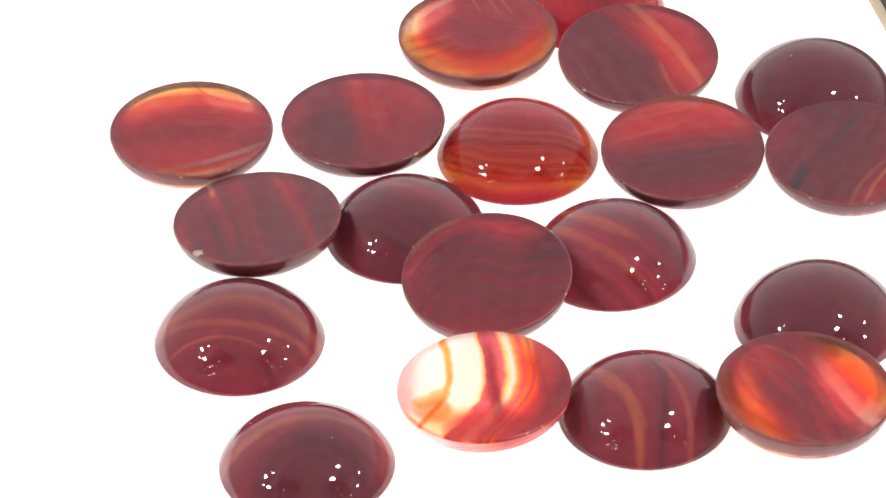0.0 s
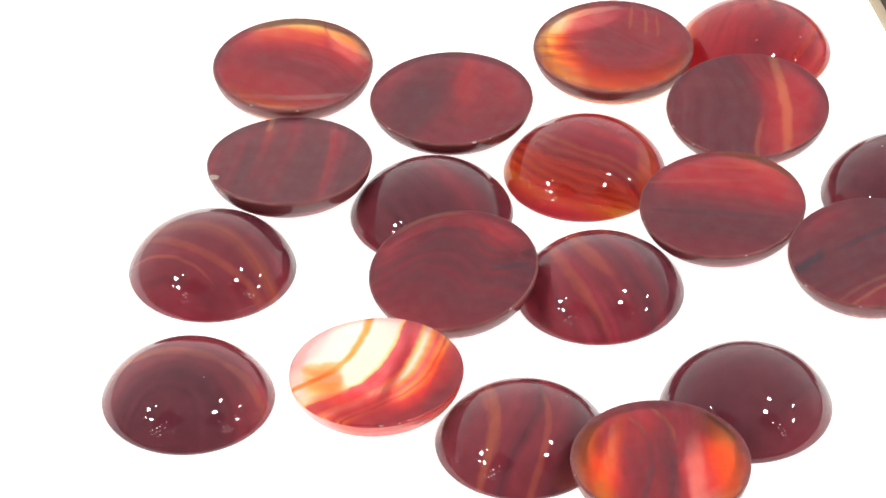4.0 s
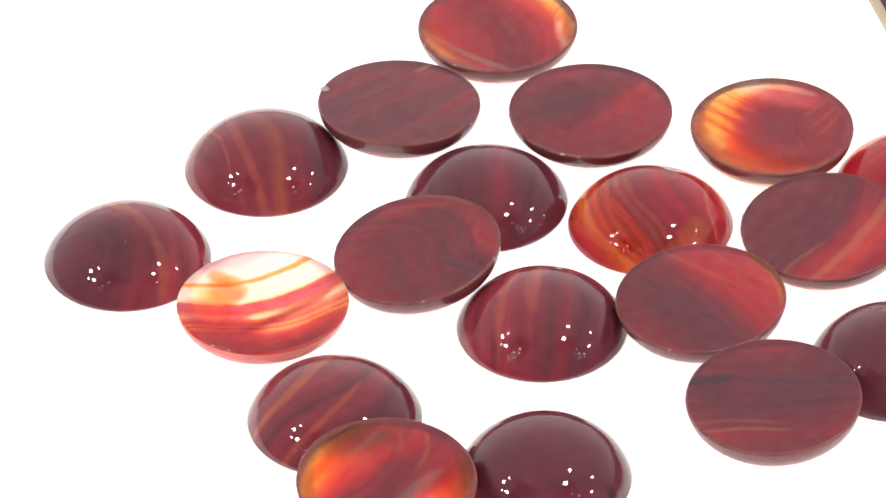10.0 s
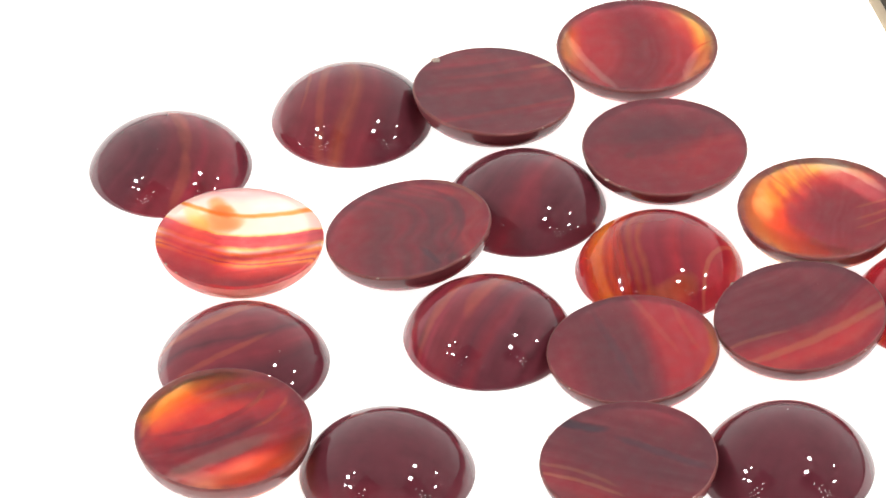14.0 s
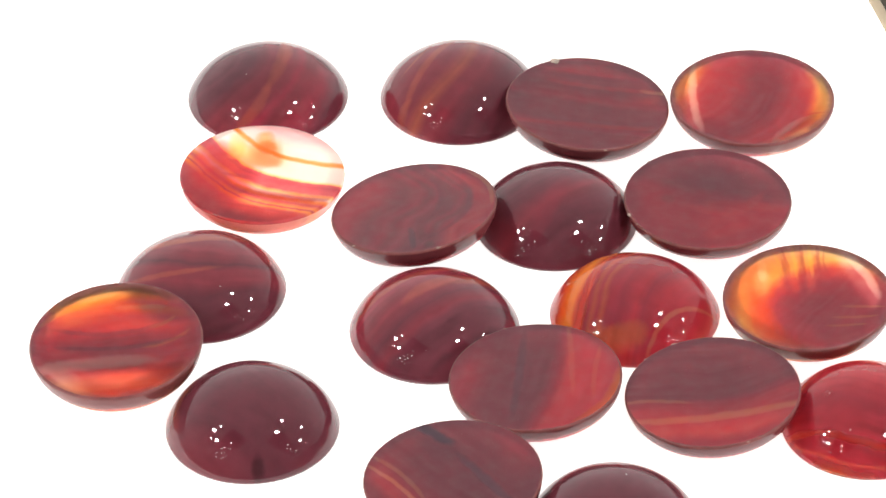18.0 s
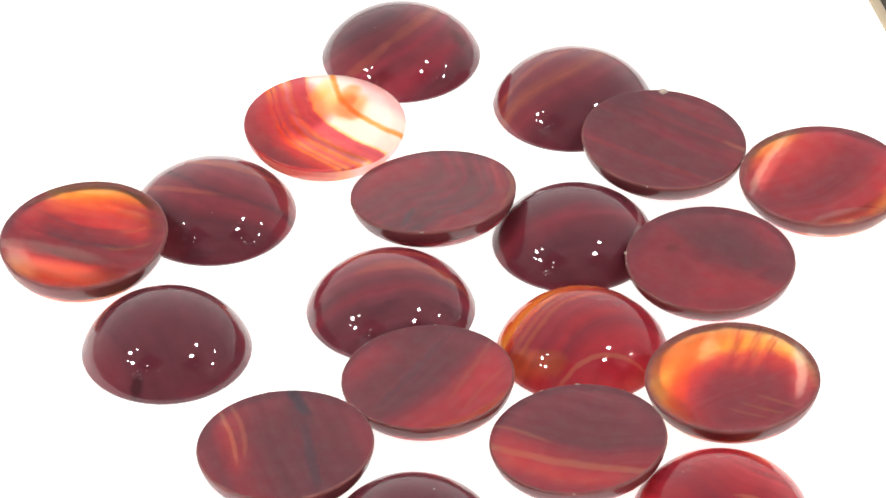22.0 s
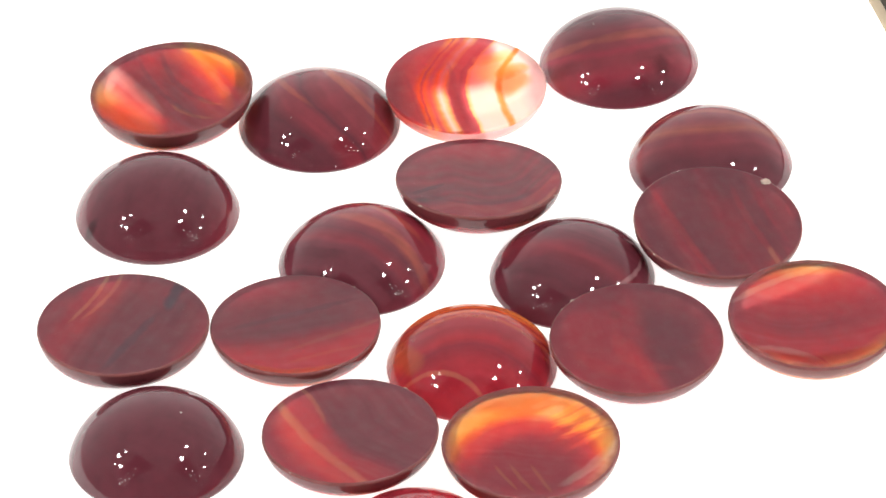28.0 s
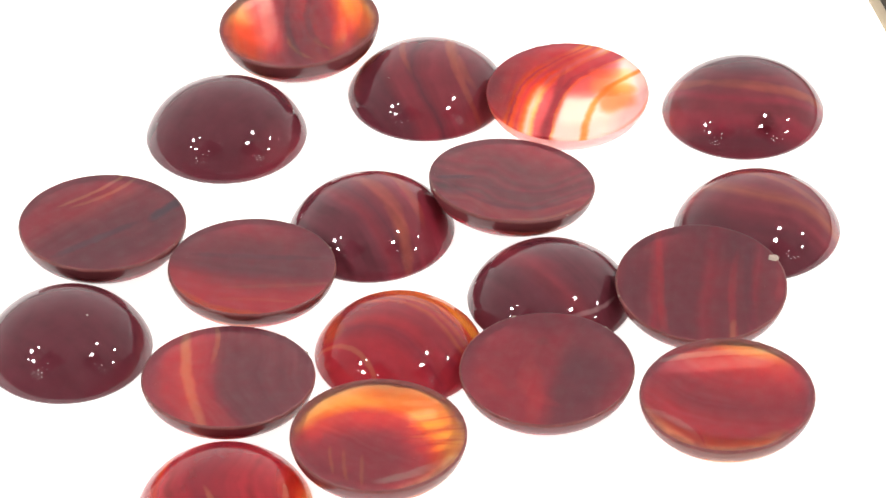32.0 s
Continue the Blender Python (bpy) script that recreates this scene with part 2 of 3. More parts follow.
# ---- mesh helpers ----
def part(name, bm, material, parent=None, label=""):
    mesh = bpy.data.meshes.new(name)
    bm.to_mesh(mesh)
    bm.free()
    for m in material if isinstance(material, (list, tuple)) else [material]:
        mesh.materials.append(m)
    ob = new(name, mesh)
    if parent:
        ob.parent = parent
    return tagged(ob, label) if label else ob


def box(size, at=(0, 0, 0), bevel=0.0, segments=3):
    bm = bmesh.new()
    bmesh.ops.create_cube(bm, size=1.0, matrix=Matrix.Translation(at) @ Matrix.Diagonal((*size, 1)))
    if bevel:
        bmesh.ops.bevel(bm, geom=bm.edges[:], offset=bevel, segments=segments, profile=0.5, affect="EDGES")
    return bm


def lathe(profile, around=64):
    """A turned body from (radius, height, smooth) rows; a radius of 0 closes it."""
    bm = bmesh.new()
    rings = []
    for r, z, _ in profile:
        if r == 0:
            rings.append([bm.verts.new((0, 0, z))])
        else:
            rings.append([bm.verts.new((r * math.cos(2 * math.pi * i / around), r * math.sin(2 * math.pi * i / around), z)) for i in range(around)])
    for (a, b), row in zip(zip(rings, rings[1:]), profile):
        for i in range(around):
            j = (i + 1) % around
            corners = [a[i % len(a)], a[j % len(a)], b[j % len(b)], b[i % len(b)]]
            f = bm.faces.new(list(dict.fromkeys(corners)))
            f.smooth = row[2]
    bmesh.ops.recalc_face_normals(bm, faces=bm.faces[:])
    return bm


def empty(name, m):
    ob = new(name)
    ob.matrix_world = m
    return ob


# ---- the floor and an added tent ----
FLOOR_Z = -0.76
tagged(part("floor", box((3.0, 3.0, 0.1), (0, 0, FLOOR_Z - 0.05)), CARPET), "plain grey floor below the table", "floor", kind="structure")
# an unseen white tent, added so the domes mirror soft grey; lit from its far foot
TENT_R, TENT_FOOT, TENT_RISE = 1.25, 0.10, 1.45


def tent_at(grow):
    """The tent's outline from the floor to its top, as rows for lathe()."""
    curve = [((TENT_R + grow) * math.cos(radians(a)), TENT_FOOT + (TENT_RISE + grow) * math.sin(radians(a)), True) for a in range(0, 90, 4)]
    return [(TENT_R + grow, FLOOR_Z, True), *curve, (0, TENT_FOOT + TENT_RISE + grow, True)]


tagged(part("reflection_tent", lathe(tent_at(0.0) + tent_at(0.012)[-2::-1] + [(TENT_R, FLOOR_Z, False)], 72), FABRIC), "unseen white fabric tent, added for soft reflections in the domes", "wall", kind="structure")
# added lights with housings, out of view, that brighten the tent's far side
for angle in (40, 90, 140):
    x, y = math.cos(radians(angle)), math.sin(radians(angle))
    washer = tagged(empty("added_wash", pose(0.74 * x, 0.74 * y, -0.12, 0, 0, angle - 90)), "unseen black floor light, added to brighten the tent", "lamp", "lights along the wall")
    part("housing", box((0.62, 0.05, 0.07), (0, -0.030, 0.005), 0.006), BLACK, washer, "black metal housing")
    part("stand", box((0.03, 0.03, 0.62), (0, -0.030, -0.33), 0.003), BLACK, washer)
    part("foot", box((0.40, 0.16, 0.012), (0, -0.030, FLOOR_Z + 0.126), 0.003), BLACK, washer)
    glow = area_lamp("wash_area", (0, 0, 0), (0, 0, 1), 0.58, WASH, (1.0, 0.98, 0.97), "RECTANGLE", 0.06)
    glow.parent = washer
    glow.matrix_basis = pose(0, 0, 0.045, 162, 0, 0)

# ---- table, light pad and turning plate ----
PAD_TOP, PAD_LOW = -1.5 * MM, -11 * MM
table = tagged(empty("table", pose(0, 0, FLOOR_Z)), "dark olive-brown table under the light pad", "table")
part("tabletop", box((1.1, 0.8, 0.03), (0, 0, PAD_LOW - 0.015 - FLOOR_Z), 0.003), WOOD, table)
for sx in (-1, 1):
    for sy in (-1, 1):
        h = PAD_LOW - 0.03 - FLOOR_Z
        part("leg", box((0.05, 0.05, h), (sx * 0.49, sy * 0.34, h / 2), 0.004), WOOD, table)

# the pad's edge runs close by the axis on one side
pad = tagged(empty("light_pad", pose(0.0521, 0.0480, PAD_LOW, 0, 0, 12.5)), "glowing white acrylic light pad with a tan edge", "light pad")
high = PAD_TOP - PAD_LOW
part("diffuser", box((0.300, 0.400, 0.003), (-0.1506, -0.02, high - 0.0014)), ACRYLIC, pad, "glowing white acrylic sheet")
part("housing", box((0.300, 0.400, high - 0.0031), (-0.1506, -0.02, (high - 0.0031) / 2), 0.001), CREAM, pad, "tan plastic housing")

# strip added along the edge; its peach imitates the fading glow
part("edge_falloff", box((0.0016, 0.404, high), (0.0004, -0.02, high / 2), 0.00076, 6), PEACH, pad, "rounded tan strip standing in for the pad's fading glow")

plate = tagged(empty("turning_plate", pose(0, 0, 0)), "round white plate turning on the light pad, made to glow as if lit through", "turntable")
# the disc emits light itself, in place of the pad's light passing through
part("disc", lathe([(0, 0, False), (66.4 * MM, 0, False), (67.0 * MM, -0.3 * MM, True), (67.0 * MM, -1.3 * MM, True), (0, -1.3 * MM, False)], 128), ACRYLIC, plate)

# ---- hanging lamps, seen mirrored in the polished domes ----
def strut(start, end, width, height, z):
    """A flat bar from one point to another, its lower face at z."""
    (x0, y0), (x1, y1) = start, end
    long, turn = math.hypot(x1 - x0, y1 - y0), math.atan2(y1 - y0, x1 - x0)
    bm = box((long + width, width, height), (0, 0, 0), 0.0015, 2)
    bmesh.ops.transform(bm, matrix=Matrix.Translation(((x0 + x1) / 2, (y0 + y1) / 2, z + height / 2)) @ Matrix.Rotation(turn, 4, "Z"), verts=bm.verts[:])
    return bm


def hanging_lamp(at, bulbs, strip):
    """at: the hub; bulbs: x, y, radius, watts; strip: the diodes' strip from x, y to x, y, all from the hub."""
    lamp = tagged(empty("hanging_lamp", pose(*at)), "white hanging lamp with bright bulbs and small diodes", "lamp")
    reach = TENT_FOOT + TENT_RISE * math.sqrt(1 - (at[0] ** 2 + at[1] ** 2) / TENT_R ** 2) - at[2]
    part("rod", lathe([(0, 0.012, False), (0.006, 0.012, True), (0.006, reach, True), (0, reach, False)], 16), PLASTER, lamp)
    part("hub", lathe([(0, 0.0, False), (0.022, 0.0, True), (0.024, 0.006, True), (0.016, 0.016, True), (0, 0.016, False)], 24), PLASTER, lamp)
    for x, y, r, power in bulbs:
        part("arm", strut((0, 0), (x, y), 0.005, 0.004, 0.004), PLASTER, lamp)
        part("bulb_cup", lathe([(0, 0.004, False), (r + 0.004, 0.004, True), (r + 0.005, -0.008, True), (r + 0.003, -0.008, True), (r + 0.002, 0.0, False), (0, 0.0, False)], 24), PLASTER, lamp).location = (x, y, 0)
        spot = area_lamp("bulb_light", (0, 0, 0), (0, 0, -1), r * 2, power, (1.0, 0.98, 0.97), "DISK")
        spot.parent = lamp
        spot.matrix_basis = pose(x, y, -0.004)
    (x0, y0), (x1, y1) = strip
    part("arm", strut((0, 0), (x0, y0), 0.005, 0.004, 0.010), PLASTER, lamp)
    part("diode_board", strut((x0, y0), (x1, y1), 0.20, 0.003, 0.0090), FELT, lamp, "black board of small diodes")
    long = math.hypot(x1 - x0, y1 - y0)
    ux, uy = (x1 - x0) / long, (y1 - y0) / long
    for i, count in enumerate((1, 2, 2, 3, 3, 2)):
        for j in range(count):
            along, aside = (i + 0.4 + 0.25 * ((i + j) % 2)) / 6 * long, (j - (count - 1) / 2 + 0.2 * (i % 2)) * (0.050 + 0.008 * i)
            ob = part("diode", lathe([(0, -0.006, True), (0.0043, -0.0043, True), (0.006, 0.0, True), (0.0043, 0.0043, True), (0, 0.006, True)], 10), DIODE, lamp)
            ob.location = (x0 + ux * along - uy * aside, y0 + uy * along + ux * aside, 0)


hanging_lamp((-0.384, -0.09, 0.4), [(0.026, 0.03, 0.0196, 0.65), (0.0, -0.1, 0.0224, 0.78), (-0.064, -0.06, 0.0112, 0.16), (0.115, 0.045, 0.0084, 0.07)], ((0.192, -0.14), (-0.256, -0.49)))
hanging_lamp((0.371, -0.1, 0.4), [(-0.196, -0.035, 0.0182, 0.52), (-0.18, 0.095, 0.0140, 0.33), (0.243, -0.09, 0.0238, 0.91), (0.115, 0.11, 0.0168, 0.39)], ((-0.128, -0.14), (0.435, -0.49)))

# ---- the cabochons ----
def cabochon_mesh(radius, height, up, seed):
    """A round cabochon in mm: a flat face, a ground rim and a dome, very slightly out of round."""
    sides, steps = 128, 40
    e = 0.4 if up else 0.55
    rows = [(0, 0), (radius * 0.5, 0), (radius * 0.9, 0), (radius - 0.42 * e, 0), (radius - 0.34 * e, 0.02), (radius - 0.08 * e, 0.20 * e), (radius - 0.01, 0.32)]
    deep, power = (SINK, FULL_UP) if up else (0.0, FULL_DOWN)      # an upright dome is the cap of a taller one
    tall = height + deep
    wide = radius / (1 - ((0.32 + deep) / tall) ** power) ** (1 / power) if up else radius
    for k in range(1, steps):
        z = tall * math.sin(k / steps * math.pi / 2) ** (2 / power)
        if z - deep > (0.36 if up else 0.52):
            rows.append((wide * (1 - (z / tall) ** power) ** (1 / power), z - deep))
    rows.append((0, height))
    rnd = random.Random(seed)
    a2, a3, p2, p3 = rnd.uniform(0.0, 0.006), rnd.uniform(0, 0.003), rnd.uniform(0, 6), rnd.uniform(0, 6)
    made = []
    for name, first, last in (("flat_face", 0, 3), ("rim", 3, 6), ("dome", 6, len(rows) - 1)):
        bm = bmesh.new()
        rings = []
        for r, z in rows[first:last + 1]:
            if r == 0:
                rings.append([bm.verts.new((0, 0, (z if up else -z) * MM))])
                continue
            ring = []
            for i in range(sides):
                t = 2 * math.pi * i / sides
                q = r * (1 + a2 * math.cos(2 * t + p2) + a3 * math.cos(3 * t + p3))
                ring.append(bm.verts.new((q * math.cos(t) * MM, q * math.sin(t) * MM, (z if up else -z) * MM)))
            rings.append(ring)
        for lower, upper in zip(rings, rings[1:]):
            for i in range(sides):
                j = (i + 1) % sides
                corners = [lower[i % len(lower)], lower[j % len(lower)], upper[j % len(upper)], upper[i % len(upper)]]
                f = bm.faces.new(list(dict.fromkeys(corners if not up else corners[::-1])))
                f.smooth = name != "flat_face"
                f.normal_update()
                if f.normal.z * (1 if up == (name == "dome") else -1) < 0 and name != "rim":
                    f.normal_flip()
                if name == "rim" and f.normal.dot(f.calc_center_median()) < 0:
                    f.normal_flip()
        made.append((name, bm))
    return made


def chip_mesh(size, seed):
    """A small shell-shaped break on the rim."""
    rnd = random.Random(seed)
    bm = bmesh.new()
    bmesh.ops.create_icosphere(bm, subdivisions=2, radius=size * MM)
    for v in bm.verts:
        v.co *= 1 + rnd.uniform(-0.22, 0.22)
        v.co.z *= 0.22
    for f in bm.faces:
        f.smooth = rnd.random() < 0.6
    return bm


def cabochon(at, tilt, size, height, up, pattern, chips, label):
    n, radius, height = len(cabochons), 10.0 * size, height * size
    solid = up and not pattern.get("see")
    polished = agate("banded_agate_dome", solid, not up, 0.022, polish=up, **pattern)
    ground = agate("banded_agate_flat", solid, up, 0.24, **pattern)
    ob = tagged(new("agate_cabochon"), label, "cabochon", "agate cabochons on the plate")
    axis = Vector((radians(tilt[0]), radians(tilt[1]), 0))
    turn = Matrix.Rotation(axis.length, 4, axis) if axis.length > 0 else Matrix.Identity(4)
    low = 0.0
    for name, bm in cabochon_mesh(radius, height, up, n):
        low = min(low, min((turn @ v.co).z for v in bm.verts))
        part(name, bm, {"dome": polished, "flat_face": ground, "rim": polished if up else ground if pattern.get("rear") else RIM}[name], ob)
    ob.matrix_world = Matrix.Translation((at[0] * MM, at[1] * MM, 0.05 * MM * up - low)) @ turn
    for k, (x, y, r) in enumerate(chips):
        far = math.hypot(x, y)
        x, y = x / far * (radius - 0.75 * r), y / far * (radius - 0.75 * r)
        part("chip", chip_mesh(r, 10 * n + k), CHIP, ob, "pale chip on the rim").matrix_basis = pose(x * MM, y * MM, -0.10 * MM, 0, 0, 40 * k)
    cabochons.append(ob)


cabochons = []
# each stone: x, y in mm from the axis; tilt about x and y; size; height of the dome in mm; dome up; pattern; chips on the rim; label
cabochon((-35.64, 21.38), (-0.45, -0.07), 1.006, 4.73, False,
         dict(phi=90, warp=0.9, fine=0.04, deep=True, clear=1.02, edge_dim=(8.9, 9.8), shape=[(-10, -2.6), (-5, -0.5), (0, 0.3), (5, -0.1), (10, -1.2)],
              stops=[(-13, "o"), (-9, "o"), (-7.4, "r"), (-4, "r"), (-1, "m"), (2, "m"), (4.4, "r"), (6.2, "r"), (7.4, "o"), (9, "o"), (11.5, "y")],
              marks=[("y", -3.9, 6.8, 27, 5.0, 1.2, 1.4, 0.8),
                     ("w", 4.6, 6.8, -22, 3.9, 0.5, -0.6, 0.8),
                     ("r", 3.0, 7.4, -33, 3.6, 0.22, -1.1, 0.7),
                     ("o", 1.5, -7.1, -178, 7.3, 1.2, 1.2, 0.7),
                     ("w", 2.7, -6.1, -157, 6.7, 0.5, 0.6, 0.9)]),
         [(-0.9, -9.3, 0.3), (4.5, -8.3, 0.3), (-9.1, -3.0, 0.2)], "crimson agate cabochon lying dome down with glowing orange edges")
cabochon((-14.64, 22.72), (-0.96, -0.52), 1.006, 4.49, False,
         dict(phi=-14, warp=1.4, fine=0.012, shape=[(-10, 3.5), (-4, 2.0), (0, 0.6), (5, -1.2), (10, -2.0)], spots=[(1.9, -4.4, 0.8)],
              stops=[(-10, "m"), (-7, "d"), (-3.6, "d"), (-2.6, "d"), (-0.9, "m"), (0.4, "m"), (1.8, "m"), (4, "m"), (6, "m"), (10, "m")],
              marks=[("r", 0.2, 4.6, -74, 5.0, 0.9, -0.3, 1.0),
                     ("r", 5.2, 4.0, -45, 2.9, 1.0, 0.3, 0.6),
                     ("r", -0.4, 2.3, 127, 4.6, 0.9, -2.2, 0.8),
                     ("n", -5.0, -2.6, -13, 3.8, 2.6, 1.8, 0.6)]),
         [(6.3, -7.4, 0.42), (-4.2, -8.7, 0.32), (7.6, -6.0, 0.2), (-7.2, -6.4, 0.2)], "dull maroon agate cabochon lying dome down, a red wedge across")
cabochon((-0.19, 39.91), (0.24, -0.03), 1.0, 4.93, False,
         dict(phi=164.7, warp=1.0, fine=0.03, lines=75, deep=True, clear=1.0, edge_dim=(8.7, 10.0), centre=(1.0, 4.0),
              stops=[(0, "m"), (4.5, "m"), (7.2, "r"), (8.8, "o"), (10.4, "y"), (11.6, "y"), (13, "o"), (16, "o")],
              marks=[("m", -6.1, -2.6, 24, 3.1, 0.22, 0.0, 0.5), ("m", -5.0, -4.3, 28, 2.8, 0.2, 0.1, 0.5), ("m", -7.0, -1.0, 22, 2.8, 0.22, 0.0, 0.5),
                     ("o", 1.8, -4.0, 31, 6.7, 0.9, -1.3, 0.8),
                     ("w", -2.7, -6.6, 20, 2.0, 0.5, 0.1, 0.7),
                     ("w", -5.9, 4.5, 44, 4.8, 0.6, 0.6, 0.9),
                     ("m", -5.4, 3.4, 50, 5.7, 0.16, -2.2, 0.5),
                     ("y", -5.7, -3.5, 24, 3.2, 0.24, -0.0, 0.9),
                     ("y", -6.5, -1.8, 23, 3.1, 0.24, 0.0, 0.9),
                     ("y", -4.4, -5.1, 33, 2.3, 0.2, 0.2, 0.9),
                     ("y", -0.3, 6.5, -72, 2.5, 0.22, 0.0, 0.5),
                     ("y", 1.8, 6.2, -67, 2.6, 0.22, 0.1, 0.5),
                     ("y", 3.6, 5.8, -66, 2.3, 0.2, 0.0, 0.5)]),
         [], "chevron-banded orange and red agate cabochon lying dome down")
cabochon((14.03, 51.61), (0, 0), 0.986, 5.85, True,
         dict(phi=15, warp=1.6, fine=0.1, see=True, edge_dim=None, clear=1.1, shape=[(-10, -2), (-3, 0), (3, 0.8), (10, -2)],
              stops=[(-11, "o"), (-9, "y"), (-8, "o"), (-6, "r"), (-2.8, "r"), (2, "m"), (4.5, "r"), (5.6, "r"), (6.2, "y"), (6.8, "r"), (8.4, "r"), (9.2, "y"), (11, "o")],
              marks=[("s", -7.2, 1.5, -76, 3.5, 0.45, -0.7, 0.8),
                     ("s", -0.8, 6.7, -63, 4.0, 0.35, -0.7, 0.7)]),
         [], "glossy red agate cabochon, dome up, with yellow stripes")
cabochon((19.7, 34.92), (3.62, 0.64), 1.003, 4.62, False,
         dict(phi=26, warp=0.9, fine=0.03, shape=[(-10, 0.4), (-5, 0), (2, 0.9), (8, -0.9), (10, -1.6)],
              stops=[(-11, "d"), (-4, "d"), (0.2, "d"), (1.2, "m"), (2.2, "r"), (3.2, "r"), (4.1, "r"), (5.0, "r"), (5.2, "r"), (6.0, "r"), (6.7, "r"), (8, "m"), (11, "m")],
              marks=[("s", 3.1, 1.9, 117, 10.3, 0.62, -1.0, 1.0),
                     ("s", 3.8, -5.4, 107, 3.9, 0.3, 0.4, 0.7),
                     ("r", 0.8, 1.2, 113, 10.1, 0.8, -1.3, 0.7)]),
         [(-6.4, -6.5, 0.35), (6.6, 6.0, 0.18), (-3.2, -8.7, 0.22)], "half dark, half red agate cabochon lying dome down, cream vein")
cabochon((41.49, 30.79), (0, 0), 0.999, 6.65, True,
         dict(phi=70, warp=1.0, fine=0.03,
              stops=[(-10, "m"), (-7, "d"), (-4, "d"), (3, "d"), (10, "d")]),
         [], "dark plum agate cabochon with a glossy dome up")
cabochon((4.21, 20.12), (0, 0), 0.996, 5.97, True,
         dict(phi=80, warp=0.7, fine=0.07, see=True, edge_dim=None, clear=0.95, shape=[(-10, 2.2), (-4, 0.5), (0, -0.3), (4, 0.5), (10, 2.2)],
              stops=[(-11, "m"), (-9.2, "r"), (-7.2, "o"), (-6.2, "y"), (-5.4, "y"), (-4.9, "v"), (-4.4, "o"), (-3.9, "m"), (-3.4, "c"), (-2.7, "m"), (-2.2, "c"), (-1.6, "m"), (0, "m"), (2, "r"), (3, "m"), (5, "r"), (8, "r"), (11, "r")],
              marks=[("o", 7.8, 0.4, -69, 3.6, 1.2, 0.3, 0.7), ("s", 4.0, 7.0, 153, 5.6, 0.28, 1.4, 0.6)]),
         [], "bright red agate cabochon, dome up, finely banded with orange")
cabochon((24.12, 15.1), (3.13, -0.25), 0.995, 4.75, False,
         dict(phi=97, warp=0.7, fine=0.02,
              stops=[(-11, "d"), (-8, "m"), (-5, "d"), (-1, "d"), (0.8, "d"), (2.0, "m"), (3.2, "r"), (6, "r"), (8.5, "r"), (11, "o")],
              marks=[("s", -4.1, 2.8, 22, 6.2, 0.35, 0.1, 0.35),
                     ("s", -2.8, 6.5, 15, 4.7, 0.3, -0.3, 0.3),
                     ("k", 0.1, -2.0, 15, 7.6, 0.5, 0.1, 0.4),
                     ("o", 1.3, 8.0, -9, 5.3, 0.7, 1.4, 0.7)]),
         [(-7.5, -6.6, 0.2), (6.0, -7.8, 0.2)], "half red, half dark streaked agate cabochon lying dome down")
cabochon((43.97, 12.72), (2.62, 0.04), 1.002, 5.1, False,
         dict(phi=-28, warp=0.6, fine=0.025,
              stops=[(-11, "r"), (-9, "m"), (-7, "d"), (-3.6, "d"), (-2.3, "d"), (-1.7, "d"), (-0.2, "d"), (2, "d"), (5.4, "m"), (6.2, "m"), (6.9, "m"), (8, "d"), (11, "m")],
              marks=[("s", 3.5, -5.7, 60, 5.0, 0.28, 0.4, 0.9),
                     ("s", 2.0, -5.8, 58, 4.8, 0.3, 0.6, 0.6),
                     ("k", -6.5, -4.8, -113, 3.2, 0.75, 0.2, 0.95),
                     ("k", -0.5, 3.8, 55, 5.8, 0.6, 0.0, 0.65),
                     ("r", -3.8, -8.1, -171, 1.6, 0.7, 4.0, 0.6)]),
         [(-8.9, 1.6, 0.2), (-5.0, -8.3, 0.25), (2.0, -9.5, 0.2)], "maroon agate cabochon lying dome down with a black streak")
cabochon((-27.33, 2.88), (-3.96, -3.27), 1.006, 4.84, False,
         dict(phi=12, warp=0.7, fine=0.02,
              stops=[(-11, "d"), (-7.0, "d"), (-6.2, "m"), (-5.4, "d"), (-3.0, "d"), (-0.5, "m"), (0.6, "d"), (4.3, "d"), (5.4, "m"), (6.4, "d"), (8.8, "d"), (11, "r")],
              marks=[("r", 5.0, 0.4, 108, 8.4, 0.4, 0.1, 0.8),
                     ("r", -4.7, 1.4, 106, 7.8, 0.45, -0.6, 0.7),
                     ("n", -5.8, -0.9, 108, 7.1, 0.5, -0.4, 0.7),
                     ("r", -8.4, -3.0, 104, 3.2, 0.6, 0.5, 0.7),
                     ("s", -5.8, 6.8, -75, 1.9, 0.35, 0.1, 0.8),
                     ("r", 2.8, 6.4, -66, 3.3, 0.5, 0.1, 0.7)]),
         [(-6.6, -6.5, 0.7), (7.9, 5.0, 0.2)], "dark maroon streaked agate cabochon lying dome down, chipped edge")
cabochon((-9.53, 5.19), (0, 0), 0.987, 5.99, True,
         dict(phi=58, warp=0.9, fine=0.07,
              stops=[(-11, "m"), (-6, "d"), (0, "d"), (2, "m"), (4, "d"), (11, "d")],
              marks=[("p", -4.7, 4.4, -137, 4.7, 0.14, -1.4, 0.7),
                     ("m", 3.2, 0.6, -5, 4.7, 0.7, 0.0, 0.7)]),
         [], "dark plum agate cabochon, dome up, faintly banded")
